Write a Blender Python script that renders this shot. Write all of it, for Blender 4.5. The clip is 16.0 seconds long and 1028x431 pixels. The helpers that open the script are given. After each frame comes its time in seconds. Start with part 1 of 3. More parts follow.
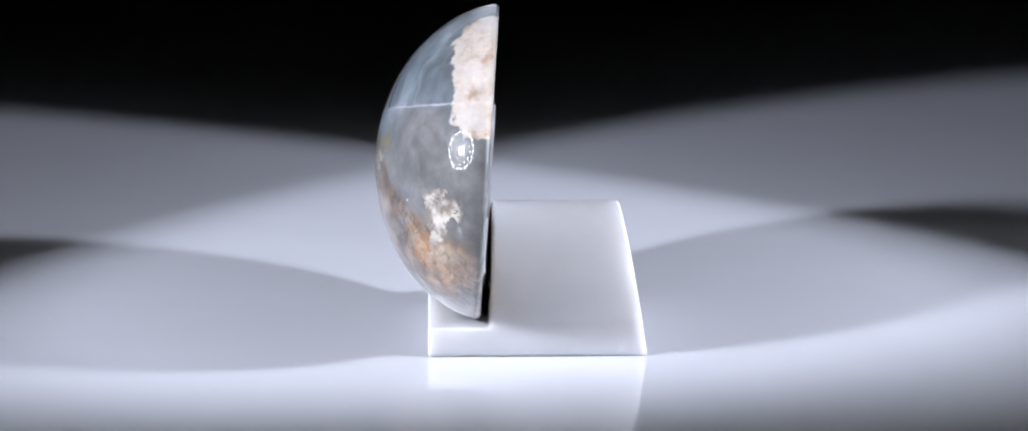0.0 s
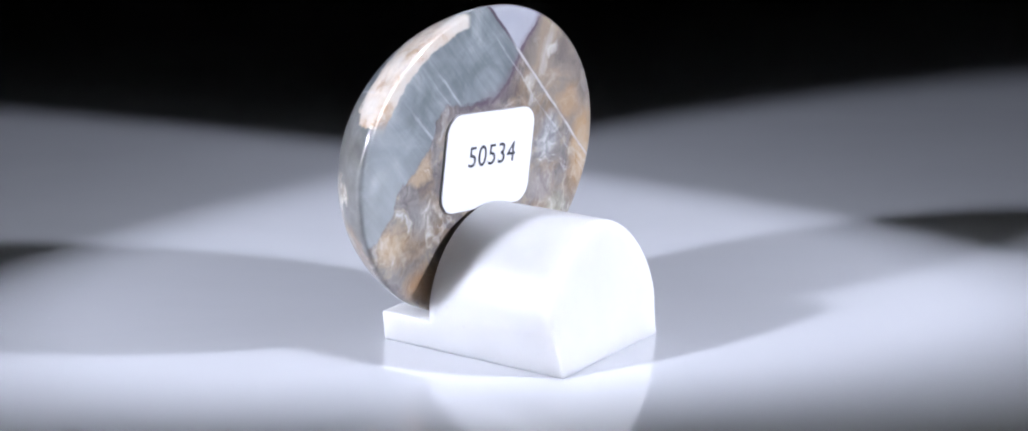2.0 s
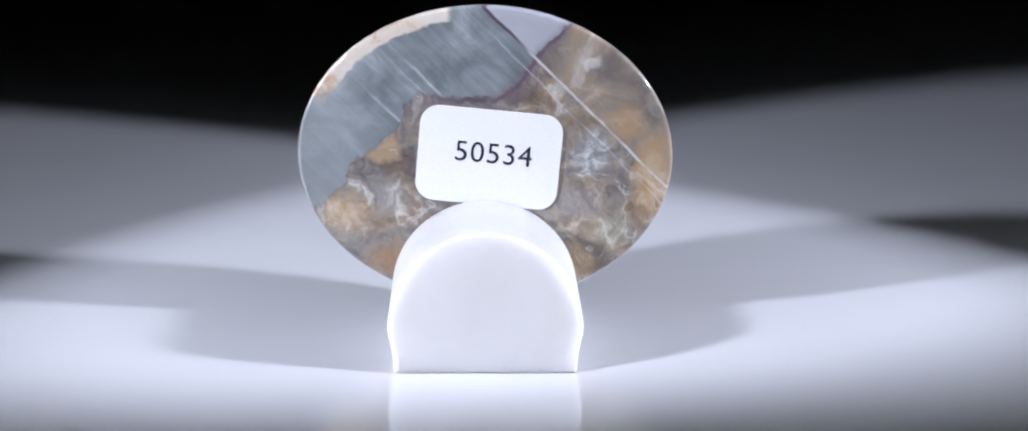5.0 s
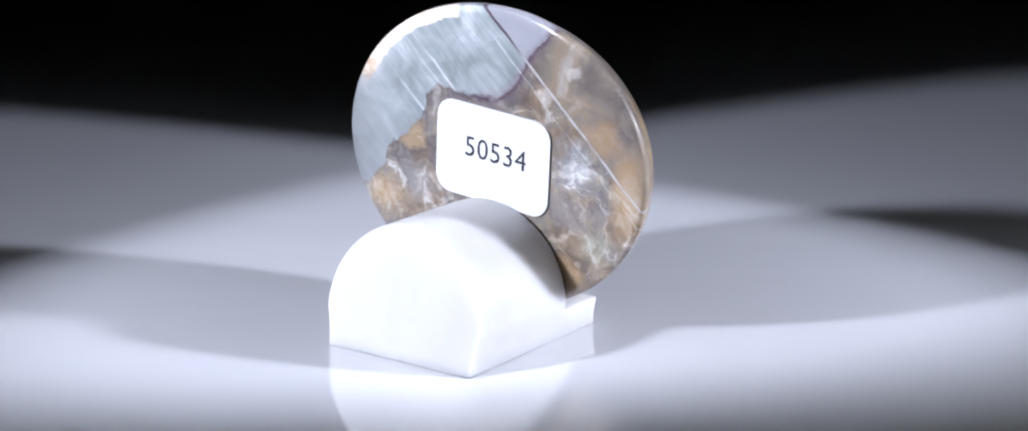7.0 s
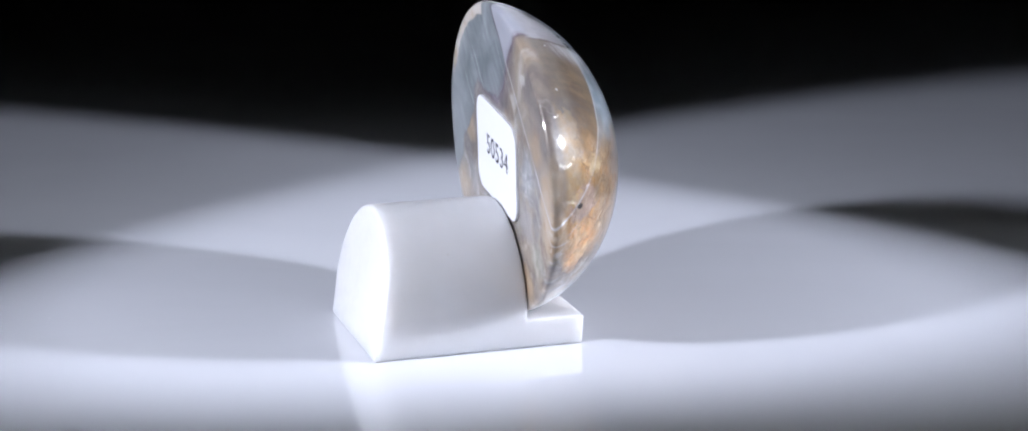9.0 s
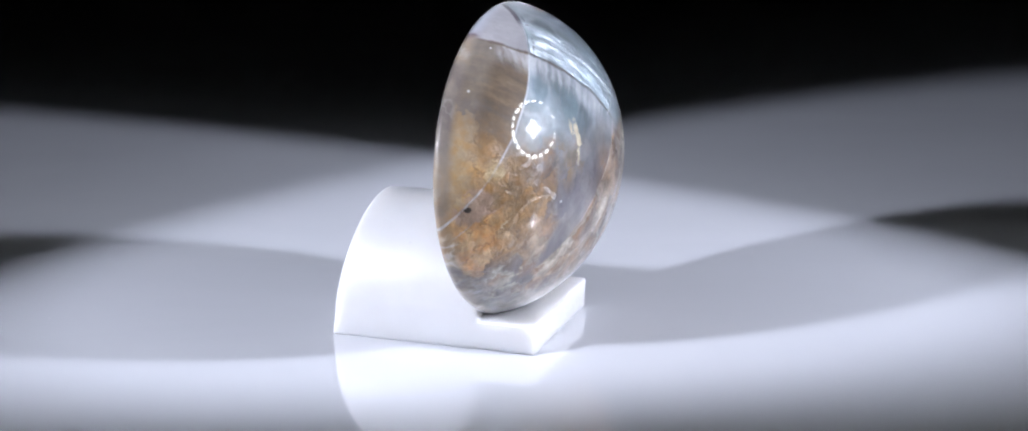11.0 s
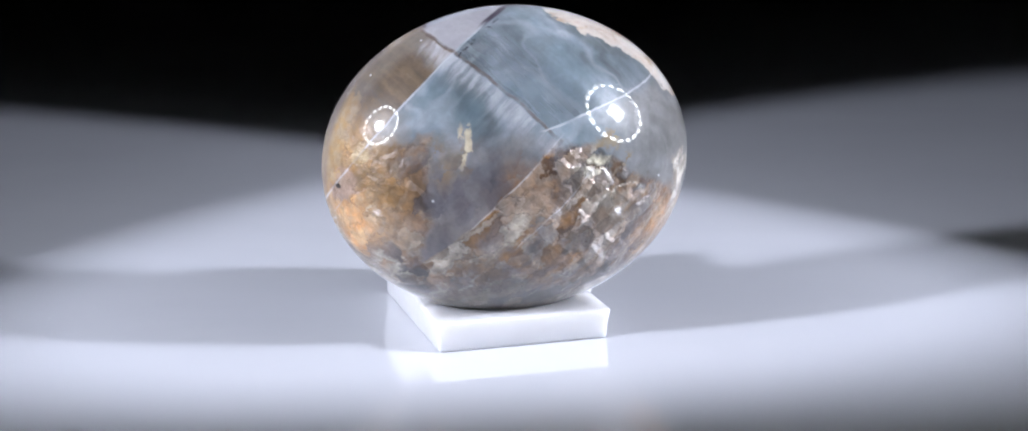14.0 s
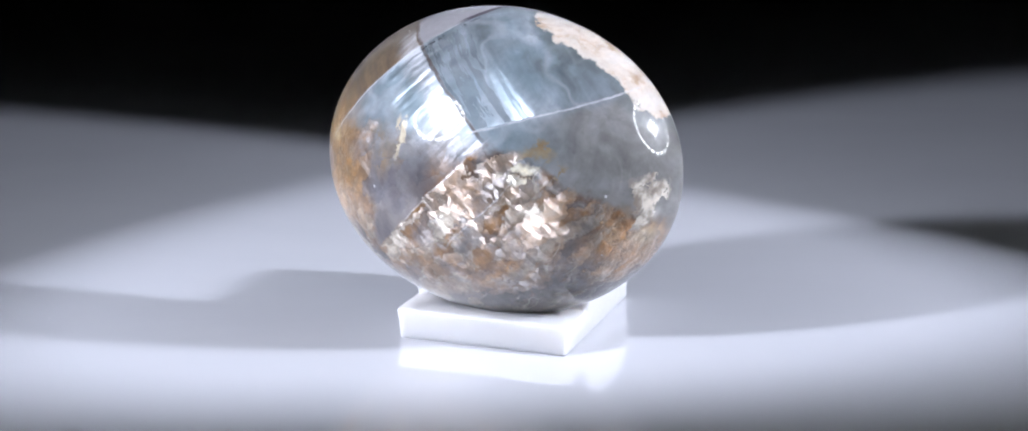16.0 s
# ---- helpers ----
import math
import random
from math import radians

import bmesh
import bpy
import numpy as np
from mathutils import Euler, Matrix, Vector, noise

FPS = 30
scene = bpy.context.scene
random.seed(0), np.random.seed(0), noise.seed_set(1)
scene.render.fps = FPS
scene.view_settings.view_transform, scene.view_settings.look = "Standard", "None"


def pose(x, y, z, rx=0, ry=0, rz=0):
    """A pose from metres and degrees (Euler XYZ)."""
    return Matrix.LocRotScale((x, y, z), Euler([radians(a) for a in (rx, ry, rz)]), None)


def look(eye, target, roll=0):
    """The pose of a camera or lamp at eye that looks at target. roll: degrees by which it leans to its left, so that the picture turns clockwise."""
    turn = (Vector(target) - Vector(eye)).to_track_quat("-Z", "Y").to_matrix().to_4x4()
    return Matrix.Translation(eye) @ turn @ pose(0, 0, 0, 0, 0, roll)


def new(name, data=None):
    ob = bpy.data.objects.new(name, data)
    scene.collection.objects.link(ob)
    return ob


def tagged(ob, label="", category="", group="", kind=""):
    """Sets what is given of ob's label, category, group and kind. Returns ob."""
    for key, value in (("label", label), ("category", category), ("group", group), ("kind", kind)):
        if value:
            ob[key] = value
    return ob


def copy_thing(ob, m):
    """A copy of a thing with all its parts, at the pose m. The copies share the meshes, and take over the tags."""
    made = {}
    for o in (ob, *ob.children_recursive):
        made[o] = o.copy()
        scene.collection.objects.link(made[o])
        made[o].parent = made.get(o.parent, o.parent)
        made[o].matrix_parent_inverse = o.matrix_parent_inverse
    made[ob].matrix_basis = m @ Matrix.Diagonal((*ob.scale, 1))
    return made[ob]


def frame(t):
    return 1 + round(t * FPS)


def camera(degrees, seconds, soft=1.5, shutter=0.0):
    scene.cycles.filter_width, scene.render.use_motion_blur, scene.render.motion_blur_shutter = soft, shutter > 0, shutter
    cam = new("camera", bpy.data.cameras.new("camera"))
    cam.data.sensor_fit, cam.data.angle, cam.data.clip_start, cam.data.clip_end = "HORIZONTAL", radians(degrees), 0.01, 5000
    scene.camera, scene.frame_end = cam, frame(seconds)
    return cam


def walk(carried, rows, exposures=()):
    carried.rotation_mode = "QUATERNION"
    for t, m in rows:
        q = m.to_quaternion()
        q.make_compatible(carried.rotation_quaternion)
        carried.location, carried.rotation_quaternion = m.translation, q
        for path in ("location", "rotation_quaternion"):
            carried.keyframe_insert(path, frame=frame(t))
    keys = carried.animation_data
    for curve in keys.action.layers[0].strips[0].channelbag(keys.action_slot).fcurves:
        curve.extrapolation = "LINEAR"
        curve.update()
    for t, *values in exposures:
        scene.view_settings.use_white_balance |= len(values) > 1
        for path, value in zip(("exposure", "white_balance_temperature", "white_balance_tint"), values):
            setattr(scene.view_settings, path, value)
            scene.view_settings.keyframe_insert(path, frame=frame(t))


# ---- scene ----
MM = 0.001
cam = camera(27.53, 16.0, 1.8)
EYE = Vector((2.278, -244.255, 78.758)) * MM
TILT = radians(14.835)
STILL = look(EYE, EYE + Vector((0, math.cos(TILT), -math.sin(TILT))), 0.39)
walk(cam, [(0, STILL), (16.0, STILL)], [(0, 0.0), (16.0, 0.0)])

# ---- light: a dark studio with two focused LED lamps ----
world = bpy.data.worlds.new("studio")
scene.world = world
world.use_nodes = True
world.node_tree.nodes["Background"].inputs[0].default_value = (0.5, 0.55, 0.7, 1)
world.node_tree.nodes["Background"].inputs[1].default_value = 0.0016

FAR = 1.3  # the lamps' distance, in the lengths below
HUB = Vector((0, 10, 10))
LAMPS = (  # where the lamp stands, where it aims, half its beam, watts
    (HUB + (Vector((-189.0, -114.0, 119.0)) - HUB) * FAR, (20.5, 41.0, 0.0), 12.65 / FAR, 4.25 * FAR * FAR),
    (HUB + (Vector((218.0, -46.0, 112.0)) - HUB) * FAR, (-39.0, 36.0, 0.0), 14.0 / FAR, 4.05 * FAR * FAR),
)
for eye, aim, half, watts in LAMPS:
    spot = bpy.data.lights.new("beam", "SPOT")
    spot.energy, spot.color = watts, (0.86, 0.91, 1.10)
    spot.spot_size, spot.spot_blend, spot.shadow_soft_size = radians(2 * half), 0.22, 9.0 * FAR * MM
    ob = new("beam", spot)
    ob.matrix_world = look(Vector(eye) * MM, Vector(aim) * MM)
    tagged(ob, "narrow beam of a white LED lamp", "light", kind="structure")


# ---- helpers of this scene ----
def mesh_of(name, bm, material, sharp=35):
    me = bpy.data.meshes.new(name)
    bm.normal_update()
    bm.to_mesh(me)
    bm.free()
    for p in me.polygons:
        p.use_smooth = True
    me.set_sharp_from_angle(angle=radians(sharp))
    me.materials.append(material)
    return me


def part(name, bm, material, parent, label="", sharp=35):
    ob = new(name, mesh_of(name, bm, material, sharp))
    ob.parent = parent
    if label:
        tagged(ob, label)
    return ob


def mat(name):
    m = bpy.data.materials.new(name)
    m.use_nodes = True
    return m, m.node_tree.nodes, m.node_tree.links, m.node_tree.nodes["Principled BSDF"]


def plain(name, colour, rough, spec=0.5, metal=0.0):
    m, n, l, b = mat(name)
    b.inputs["Base Color"].default_value = (*colour, 1)
    b.inputs["Roughness"].default_value = rough
    b.inputs["Specular IOR Level"].default_value = spec
    b.inputs["Metallic"].default_value = metal
    return m


def disc(bm, radius, z, n=32):
    return [bm.verts.new((radius * math.cos(2 * math.pi * i / n), radius * math.sin(2 * math.pi * i / n), z)) for i in range(n)]


# ---- materials ----
class Tree:
    """Short names for shader nodes."""

    def __init__(self, name):
        self.m, self.n, self.l, self.b = mat(name)
        co = self.n.new("ShaderNodeTexCoord")
        self.p = self.vec("SCALE", co.outputs["Object"], scale=1000.0)  # millimetres

    def put(self, socket, value):
        if isinstance(value, bpy.types.NodeSocket):
            self.l.new(value, socket)
        elif isinstance(value, tuple) and len(value) == 3 and socket.type == "RGBA":
            socket.default_value = (*value, 1)
        else:
            socket.default_value = value

    def vec(self, op, a, b=None, scale=None):
        k = self.n.new("ShaderNodeVectorMath")
        k.operation = op
        self.put(k.inputs[0], a)
        if b is not None:
            self.put(k.inputs[1], b)
        if scale is not None:
            self.put(k.inputs["Scale"], scale)
        return k.outputs["Value"] if op in ("LENGTH", "DOT_PRODUCT", "DISTANCE") else k.outputs["Vector"]

    def f(self, op, a, b=0.0, c=0.0, clamp=False):
        k = self.n.new("ShaderNodeMath")
        k.operation, k.use_clamp = op, clamp
        for s, v in zip(k.inputs, (a, b, c)):
            self.put(s, v)
        return k.outputs[0]

    def lin(self, p, w, d=0.0):
        """The plane w . p + d."""
        return self.f("ADD", self.vec("DOT_PRODUCT", p, w), d)

    def noise(self, p, scale, detail=4.0, rough=0.55, distort=0.0, colour=False):
        k = self.n.new("ShaderNodeTexNoise")
        for s, v in (("Vector", p), ("Scale", scale), ("Detail", detail), ("Roughness", rough), ("Distortion", distort)):
            self.put(k.inputs[s], v)
        return k.outputs["Color" if colour else "Fac"]

    def voronoi(self, p, scale, out="Distance", feature="F1"):
        k = self.n.new("ShaderNodeTexVoronoi")
        k.feature = feature
        self.put(k.inputs["Vector"], p)
        self.put(k.inputs["Scale"], scale)
        return k.outputs[out]

    def step(self, x, lo, hi, to=(0.0, 1.0)):
        k = self.n.new("ShaderNodeMapRange")
        k.interpolation_type = "SMOOTHSTEP"
        for i, v in enumerate((x, lo, hi, *to)):
            self.put(k.inputs[i], v)
        return k.outputs[0]

    def line(self, x, half):
        """1 on x = 0, nothing past half."""
        return self.step(self.f("ABSOLUTE", x), 0.25 if half > 1 else half * 0.35, half, (1.0, 0.0))

    def all(self, *masks):
        out = masks[0]
        for k in masks[1:]:
            out = self.f("MULTIPLY", out, k)
        return out

    def mix(self, fac, a, b):
        k = self.n.new("ShaderNodeMix")
        k.data_type = "RGBA"
        self.put(k.inputs[0], fac)
        self.put(k.inputs[6], a)
        self.put(k.inputs[7], b)
        return k.outputs[2]

    def ramp(self, fac, stops):
        k = self.n.new("ShaderNodeValToRGB")
        e = k.color_ramp.elements
        while len(e) < len(stops):
            e.new(0.5)
        for s, (at, c) in zip(e, stops):
            s.position, s.color = at, (*c, 1)
        self.put(k.inputs[0], fac)
        return k.outputs[0]

    def curve(self, x, points, x0, x1, top):
        """A drawn line: points (x, height)."""
        k = self.n.new("ShaderNodeFloatCurve")
        c = k.mapping.curves[0]
        for i, (a, b) in enumerate(points):
            at = ((a - x0) / (x1 - x0), b / top)
            if i < 2:
                c.points[i].location = at
            else:
                c.points.new(*at)
        for q in c.points:
            q.handle_type = "VECTOR"
        k.mapping.update()
        self.put(k.inputs["Value"], self.f("DIVIDE", self.f("SUBTRACT", x, x0), x1 - x0))
        return self.f("MULTIPLY", k.outputs[0], top)

    def to_world(self, v):
        k = self.n.new("ShaderNodeVectorTransform")
        k.vector_type, k.convert_from, k.convert_to = "VECTOR", "OBJECT", "WORLD"
        self.put(k.inputs[0], v)
        return k.outputs[0]

    def bump(self, height, strength, dist):
        k = self.n.new("ShaderNodeBump")
        self.put(k.inputs["Height"], height)
        self.put(k.inputs["Strength"], strength)
        k.inputs["Distance"].default_value = dist
        return k.outputs[0]

    def set(self, **values):
        for key, v in values.items():
            self.put(self.b.inputs[key.replace("_", " ")], v)
        return self.m


def plastic():
    t = Tree("white_plastic")
    cloud = t.noise(t.p, 0.12, 3)
    colour = t.mix(t.step(cloud, 0.3, 0.7), (0.51, 0.505, 0.50), (0.54, 0.535, 0.535))
    speck = t.step(t.voronoi(t.p, 0.28), 0.035, 0.07, (1.0, 0.0))
    colour = t.mix(t.f("MULTIPLY", speck, 0.35), colour, (0.45, 0.42, 0.38))
    t.b.inputs["Subsurface Radius"].default_value = (1.0, 0.95, 0.9)
    return t.set(Base_Color=colour, Roughness=t.step(t.noise(t.p, 0.9), 0.2, 0.8, (0.38, 0.5)), Subsurface_Weight=1.0, Subsurface_Scale=5.5 * MM,
                 Normal=t.bump(t.noise(t.p, 6.0, 3), 0.05, 0.05 * MM))


def acrylic():
    t = Tree("white_acrylic")
    wipe = t.noise(t.vec("MULTIPLY", t.p, (0.012, 0.022, 0.02)), 1.0, 4, 0.6, 0.6)
    colour = t.mix(t.step(wipe, 0.3, 0.7), (0.575, 0.58, 0.605), (0.60, 0.605, 0.63))
    dust = t.step(t.voronoi(t.p, 0.11), 0.012, 0.02, (1.0, 0.0))
    colour = t.mix(t.f("MULTIPLY", dust, 0.3), colour, (0.9, 0.9, 0.9))
    return t.set(Base_Color=colour, Roughness=t.step(wipe, 0.25, 0.75, (0.02, 0.05)), IOR=1.9)


def paper():
    t = Tree("sticker_paper")
    fibre = t.noise(t.p, 5.0, 4)
    return t.set(Base_Color=t.mix(t.step(fibre, 0.3, 0.7), (0.62, 0.62, 0.64), (0.67, 0.67, 0.68)), Roughness=0.38,
                 Normal=t.bump(t.noise(t.p, 1.2, 3), 0.1, 0.05 * MM))


def cloth():
    t = Tree("black_cloth")
    return t.set(Base_Color=t.mix(t.noise(t.p, 0.05), (0.006, 0.006, 0.007), (0.014, 0.014, 0.016)), Roughness=0.95, Specular_IOR_Level=0.1)


def glow(name, colour, strength):
    t = Tree(name)
    return t.set(Base_Color=(0.8, 0.8, 0.8), Emission_Color=colour, Emission_Strength=strength)


def opal():
    """Layered grey-blue and brown stone: two joint planes cross it, a flaky brown zone lies below them."""
    t = Tree("polished_stone")
    p = t.p  # x: depth, from the flat back (0) to the dome (-14); y: along the width; z: height
    wob = t.vec("SCALE", t.vec("SUBTRACT", t.noise(p, 0.22, 3, 0.6, colour=True), (0.5, 0.5, 0.5)), scale=1.0)
    fine = t.vec("SCALE", t.vec("SUBTRACT", t.noise(p, 0.9, 3, 0.6, colour=True), (0.5, 0.5, 0.5)), scale=1.0)
    soft = t.vec("ADD", p, t.vec("SCALE", wob, scale=0.9))           # slightly wavering
    rag = t.vec("ADD", t.vec("ADD", p, t.vec("SCALE", wob, scale=5.0)), t.vec("SCALE", fine, scale=1.6))  # ragged
    crack = t.lin(t.vec("ADD", p, t.vec("SCALE", wob, scale=0.5)), (0.65, 1.0, 1.0), -38.2)
    vein = t.lin(t.vec("ADD", soft, t.vec("SCALE", fine, scale=0.45)), (0.14, -1.0, 1.0), -27.75)
    front = t.step(t.lin(p, (1.0, 0, 0)), -4.5, -2.5, (1.0, 0.0))
    rear = t.f("SUBTRACT", 1.0, front)
    beyond = t.step(crack, -0.1, 0.35)
    above = t.step(vein, -0.25, 0.25)
    # streaks along the one joint plane, and along the other
    skew = t.n.new("ShaderNodeVectorRotate")
    skew.rotation_type = "X_AXIS"
    t.put(skew.inputs["Vector"], soft)
    skew.inputs["Angle"].default_value = radians(45)
    q = skew.outputs[0]
    fib_a = t.noise(t.vec("MULTIPLY", q, (0.25, 0.10, 1.1)), 1.0, 5, 0.6)
    fib_b = t.noise(t.vec("MULTIPLY", q, (0.25, 1.2, 0.09)), 1.0, 5, 0.6)
    cloud = t.noise(soft, 0.13, 4, 0.55, 0.5)
    # clear grey-blue ground
    tone = t.f("ADD", t.f("MULTIPLY", cloud, 0.78), t.f("MULTIPLY", t.mix(above, fib_a, fib_b), 0.22))
    col = t.ramp(tone, ((0.34, (0.10, 0.12, 0.125)), (0.44, (0.17, 0.20, 0.215)), (0.56, (0.26, 0.30, 0.33)), (0.70, (0.46, 0.50, 0.54))))
    # a milky band of thin white fibres under the vein
    milk = t.all(t.step(vein, -9.0, -1.0), t.step(vein, -3.5, -0.4, (1.0, 0.0)), t.step(fib_a, 0.42, 0.66), front)
    col = t.mix(t.f("MULTIPLY", milk, 0.3), col, (0.60, 0.62, 0.66))
    silk = t.all(t.step(vein, -5.5, -1.6), t.step(vein, -0.6, -0.15, (1.0, 0.0)), front, t.step(fib_a, 0.36, 0.6, (0.25, 1.0)))
    hue = t.step(t.noise(soft, 0.11, 2), 0.42, 0.62)
    col = t.mix(t.f("MULTIPLY", hue, 0.42), col, (0.21, 0.30, 0.345))
    veil = t.f("ABSOLUTE", t.f("SUBTRACT", t.noise(soft, 0.085, 2, 0.5, 0.4), 0.5))
    col = t.mix(t.step(veil, 0.001, 0.035, (0.2, 0.0)), col, (0.62, 0.64, 0.67))
    # honey-brown past the crack
    tan = t.ramp(t.f("ADD", t.f("MULTIPLY", t.noise(rag, 0.16, 5, 0.6), 0.6), t.f("MULTIPLY", fib_b, 0.4)), ((0.32, (0.12, 0.105, 0.095)), (0.45, (0.14, 0.105, 0.075)), (0.58, (0.21, 0.15, 0.095)), (0.75, (0.34, 0.30, 0.26))))
    tan = t.mix(t.f("MULTIPLY", rear, 0.3), tan, t.mix(cloud, (0.24, 0.20, 0.165), (0.52, 0.49, 0.45)))
    col = t.mix(t.f("MULTIPLY", beyond, t.f("SUBTRACT", 1.0, above)), col, tan)
    col = t.mix(t.f("MULTIPLY", silk, 0.7), col, (0.64, 0.64, 0.66))
    lilac = t.mix(cloud, (0.30, 0.29, 0.305), (0.50, 0.48, 0.49))
    col = t.mix(t.all(beyond, above), col, lilac)
    # the flaky brown zone
    y = t.lin(p, (0, 1.0, 0))
    arch = t.f("MULTIPLY", t.f("POWER", t.f("MINIMUM", t.f("SUBTRACT", y, 2.0), 0.0), 2.0), -0.021)
    z_soft = t.lin(t.vec("ADD", soft, t.vec("SCALE", fine, scale=0.8)), (0, 0, 1.0))
    lobe = t.f("ADD", 28.3, t.f("MULTIPLY", t.f("POWER", t.f("ABSOLUTE", t.f("ADD", y, 1.0)), 2.0), 0.09))
    fall = t.f("ADD", 39.6, t.f("MULTIPLY", y, 1.19))
    rise_r = t.f("SUBTRACT", t.f("MINIMUM", t.f("MINIMUM", lobe, 31.5), fall), z_soft)       # the border on the flat back
    rise_f = t.f("SUBTRACT", t.f("ADD", arch, 26.6), t.lin(rag, (0, 0, 1.0)))   # and on the dome
    rise = t.f("ADD", t.f("MULTIPLY", rise_f, front), t.f("MULTIPLY", rise_r, rear))
    haze = t.f("ADD", t.all(t.f("SUBTRACT", t.f("ADD", arch, 25.0), t.lin(soft, (0, 0, 1.0))), front), t.all(rise_r, rear, 6.0))
    diag = t.lin(t.vec("ADD", soft, t.vec("SCALE", fine, scale=0.5)), (0, 1.0, 1.0))
    notop = t.f("SUBTRACT", 1.0, t.all(beyond, above))
    warm = t.all(t.step(y, -15.0, -5.0, (1.0, 0.0)), t.step(t.lin(soft, (0, 0.27, 1.0)), 25.5, 27.5, (1.0, 0.0)), notop)
    col = t.mix(t.f("MULTIPLY", warm, 0.8), col, t.ramp(t.noise(soft, 0.16, 5, 0.55, 0.8), ((0.30, (0.13, 0.115, 0.10)), (0.48, (0.22, 0.205, 0.185)), (0.62, (0.29, 0.28, 0.27)), (0.8, (0.42, 0.41, 0.40)))))
    smoke = t.ramp(t.noise(soft, 0.15, 4, 0.55, 0.6), ((0.34, (0.10, 0.095, 0.115)), (0.5, (0.20, 0.185, 0.19)), (0.66, (0.36, 0.35, 0.36))))
    col = t.mix(t.all(t.step(haze, -4.0, 5.0), notop, t.f("SUBTRACT", 1.0, t.f("MULTIPLY", beyond, 0.8))), col, smoke)
    wedge = t.f("MAXIMUM", t.f("MAXIMUM", t.step(diag, 22.5, 23.1, (1.0, 0.0)), t.step(t.lin(rag, (0, 1.0, 0)), 10.5, 12.0, (0.14, 0.75))), t.f("MULTIPLY", rear, 0.9))
    low = t.all(t.step(rise, -0.6, 0.9), notop, wedge, t.f("SUBTRACT", 1.0, t.all(rear, beyond, 0.75)))
    brown_n = t.noise(t.vec("MULTIPLY", t.vec("ADD", q, t.vec("SCALE", fine, scale=1.4)), (0.8, 0.5, 1.05)), 0.19, 4, 0.55, 0.7)
    hair = t.vec("SUBTRACT", t.noise(p, 2.2, 3, 0.6, colour=True), (0.5, 0.5, 0.5))
    shard_p = t.vec("ADD", t.vec("ADD", t.vec("MULTIPLY", q, (0.8, 0.42, 0.9)), t.vec("SCALE", fine, scale=1.7)), t.vec("SCALE", hair, scale=0.25))
    cell = t.voronoi(shard_p, 0.55, "Color")
    shard = t.vec("DOT_PRODUCT", cell, (0.6, 0.4, 0.0))
    rim_d = t.voronoi(shard_p, 0.55, "Distance", "DISTANCE_TO_EDGE")
    brown_n = t.f("ADD", t.f("MULTIPLY", brown_n, 0.72), t.f("MULTIPLY", shard, 0.28))
    brown = t.ramp(brown_n, ((0.30, (0.035, 0.028, 0.03)), (0.41, (0.085, 0.062, 0.052)), (0.47, (0.16, 0.085, 0.038)), (0.55, (0.27, 0.14, 0.05)),
                             (0.64, (0.30, 0.24, 0.18)), (0.76, (0.55, 0.48, 0.38))))
    greyer = t.mix(t.step(t.noise(p, 0.10, 3), 0.56, 0.74), brown, t.mix(brown_n, (0.10, 0.09, 0.095), (0.38, 0.36, 0.35)))
    pearl = t.ramp(t.noise(t.vec("ADD", soft, t.vec("SCALE", fine, scale=1.6)), 0.17, 4, 0.55, 0.5),
                   ((0.34, (0.15, 0.13, 0.13)), (0.46, (0.25, 0.225, 0.21)), (0.54, (0.34, 0.27, 0.19)), (0.61, (0.42, 0.405, 0.39)), (0.70, (0.70, 0.69, 0.67))))
    greyer = t.mix(rear, greyer, pearl)
    col = t.mix(t.f("MULTIPLY", low, t.step(t.noise(rag, 0.2, 3), 0.30, 0.52, (0.35, 1.0))), col, greyer)
    # it clears to grey again at the foot
    foot = t.step(t.lin(rag, (0, 0, 1.0)), 6.0, 12.0, (1.0, 0.0))
    col = t.mix(t.f("MULTIPLY", foot, 0.55), col, t.mix(t.step(brown_n, 0.3, 0.7), (0.11, 0.10, 0.095), (0.36, 0.35, 0.33)))
    # thin bright flakes
    ridge = t.f("ABSOLUTE", t.f("SUBTRACT", t.noise(t.vec("MULTIPLY", q, (1.0, 0.6, 1.3)), 0.22, 2, 0.5, 0.6), 0.5))
    flake = t.all(t.step(ridge, 0.004, 0.02, (1.0, 0.0)), t.step(t.noise(p, 0.25, 2), 0.50, 0.64), low, t.f("SUBTRACT", 1.0, t.f("MULTIPLY", rear, 0.7)))
    col = t.mix(t.f("MULTIPLY", flake, 0.5), col, (0.66, 0.60, 0.50))
    # highlights along some cell edges, painted in cream
    painted_glint = t.all(t.step(rim_d, 0.02, 0.09, (1.0, 0.0)), t.step(t.noise(p, 0.33, 2), 0.52, 0.60), low, front)
    col = t.mix(t.f("MULTIPLY", painted_glint, 0.3), col, (0.70, 0.64, 0.52))

    broken = t.vec("SUBTRACT", cell, (0.5, 0.5, 0.5))

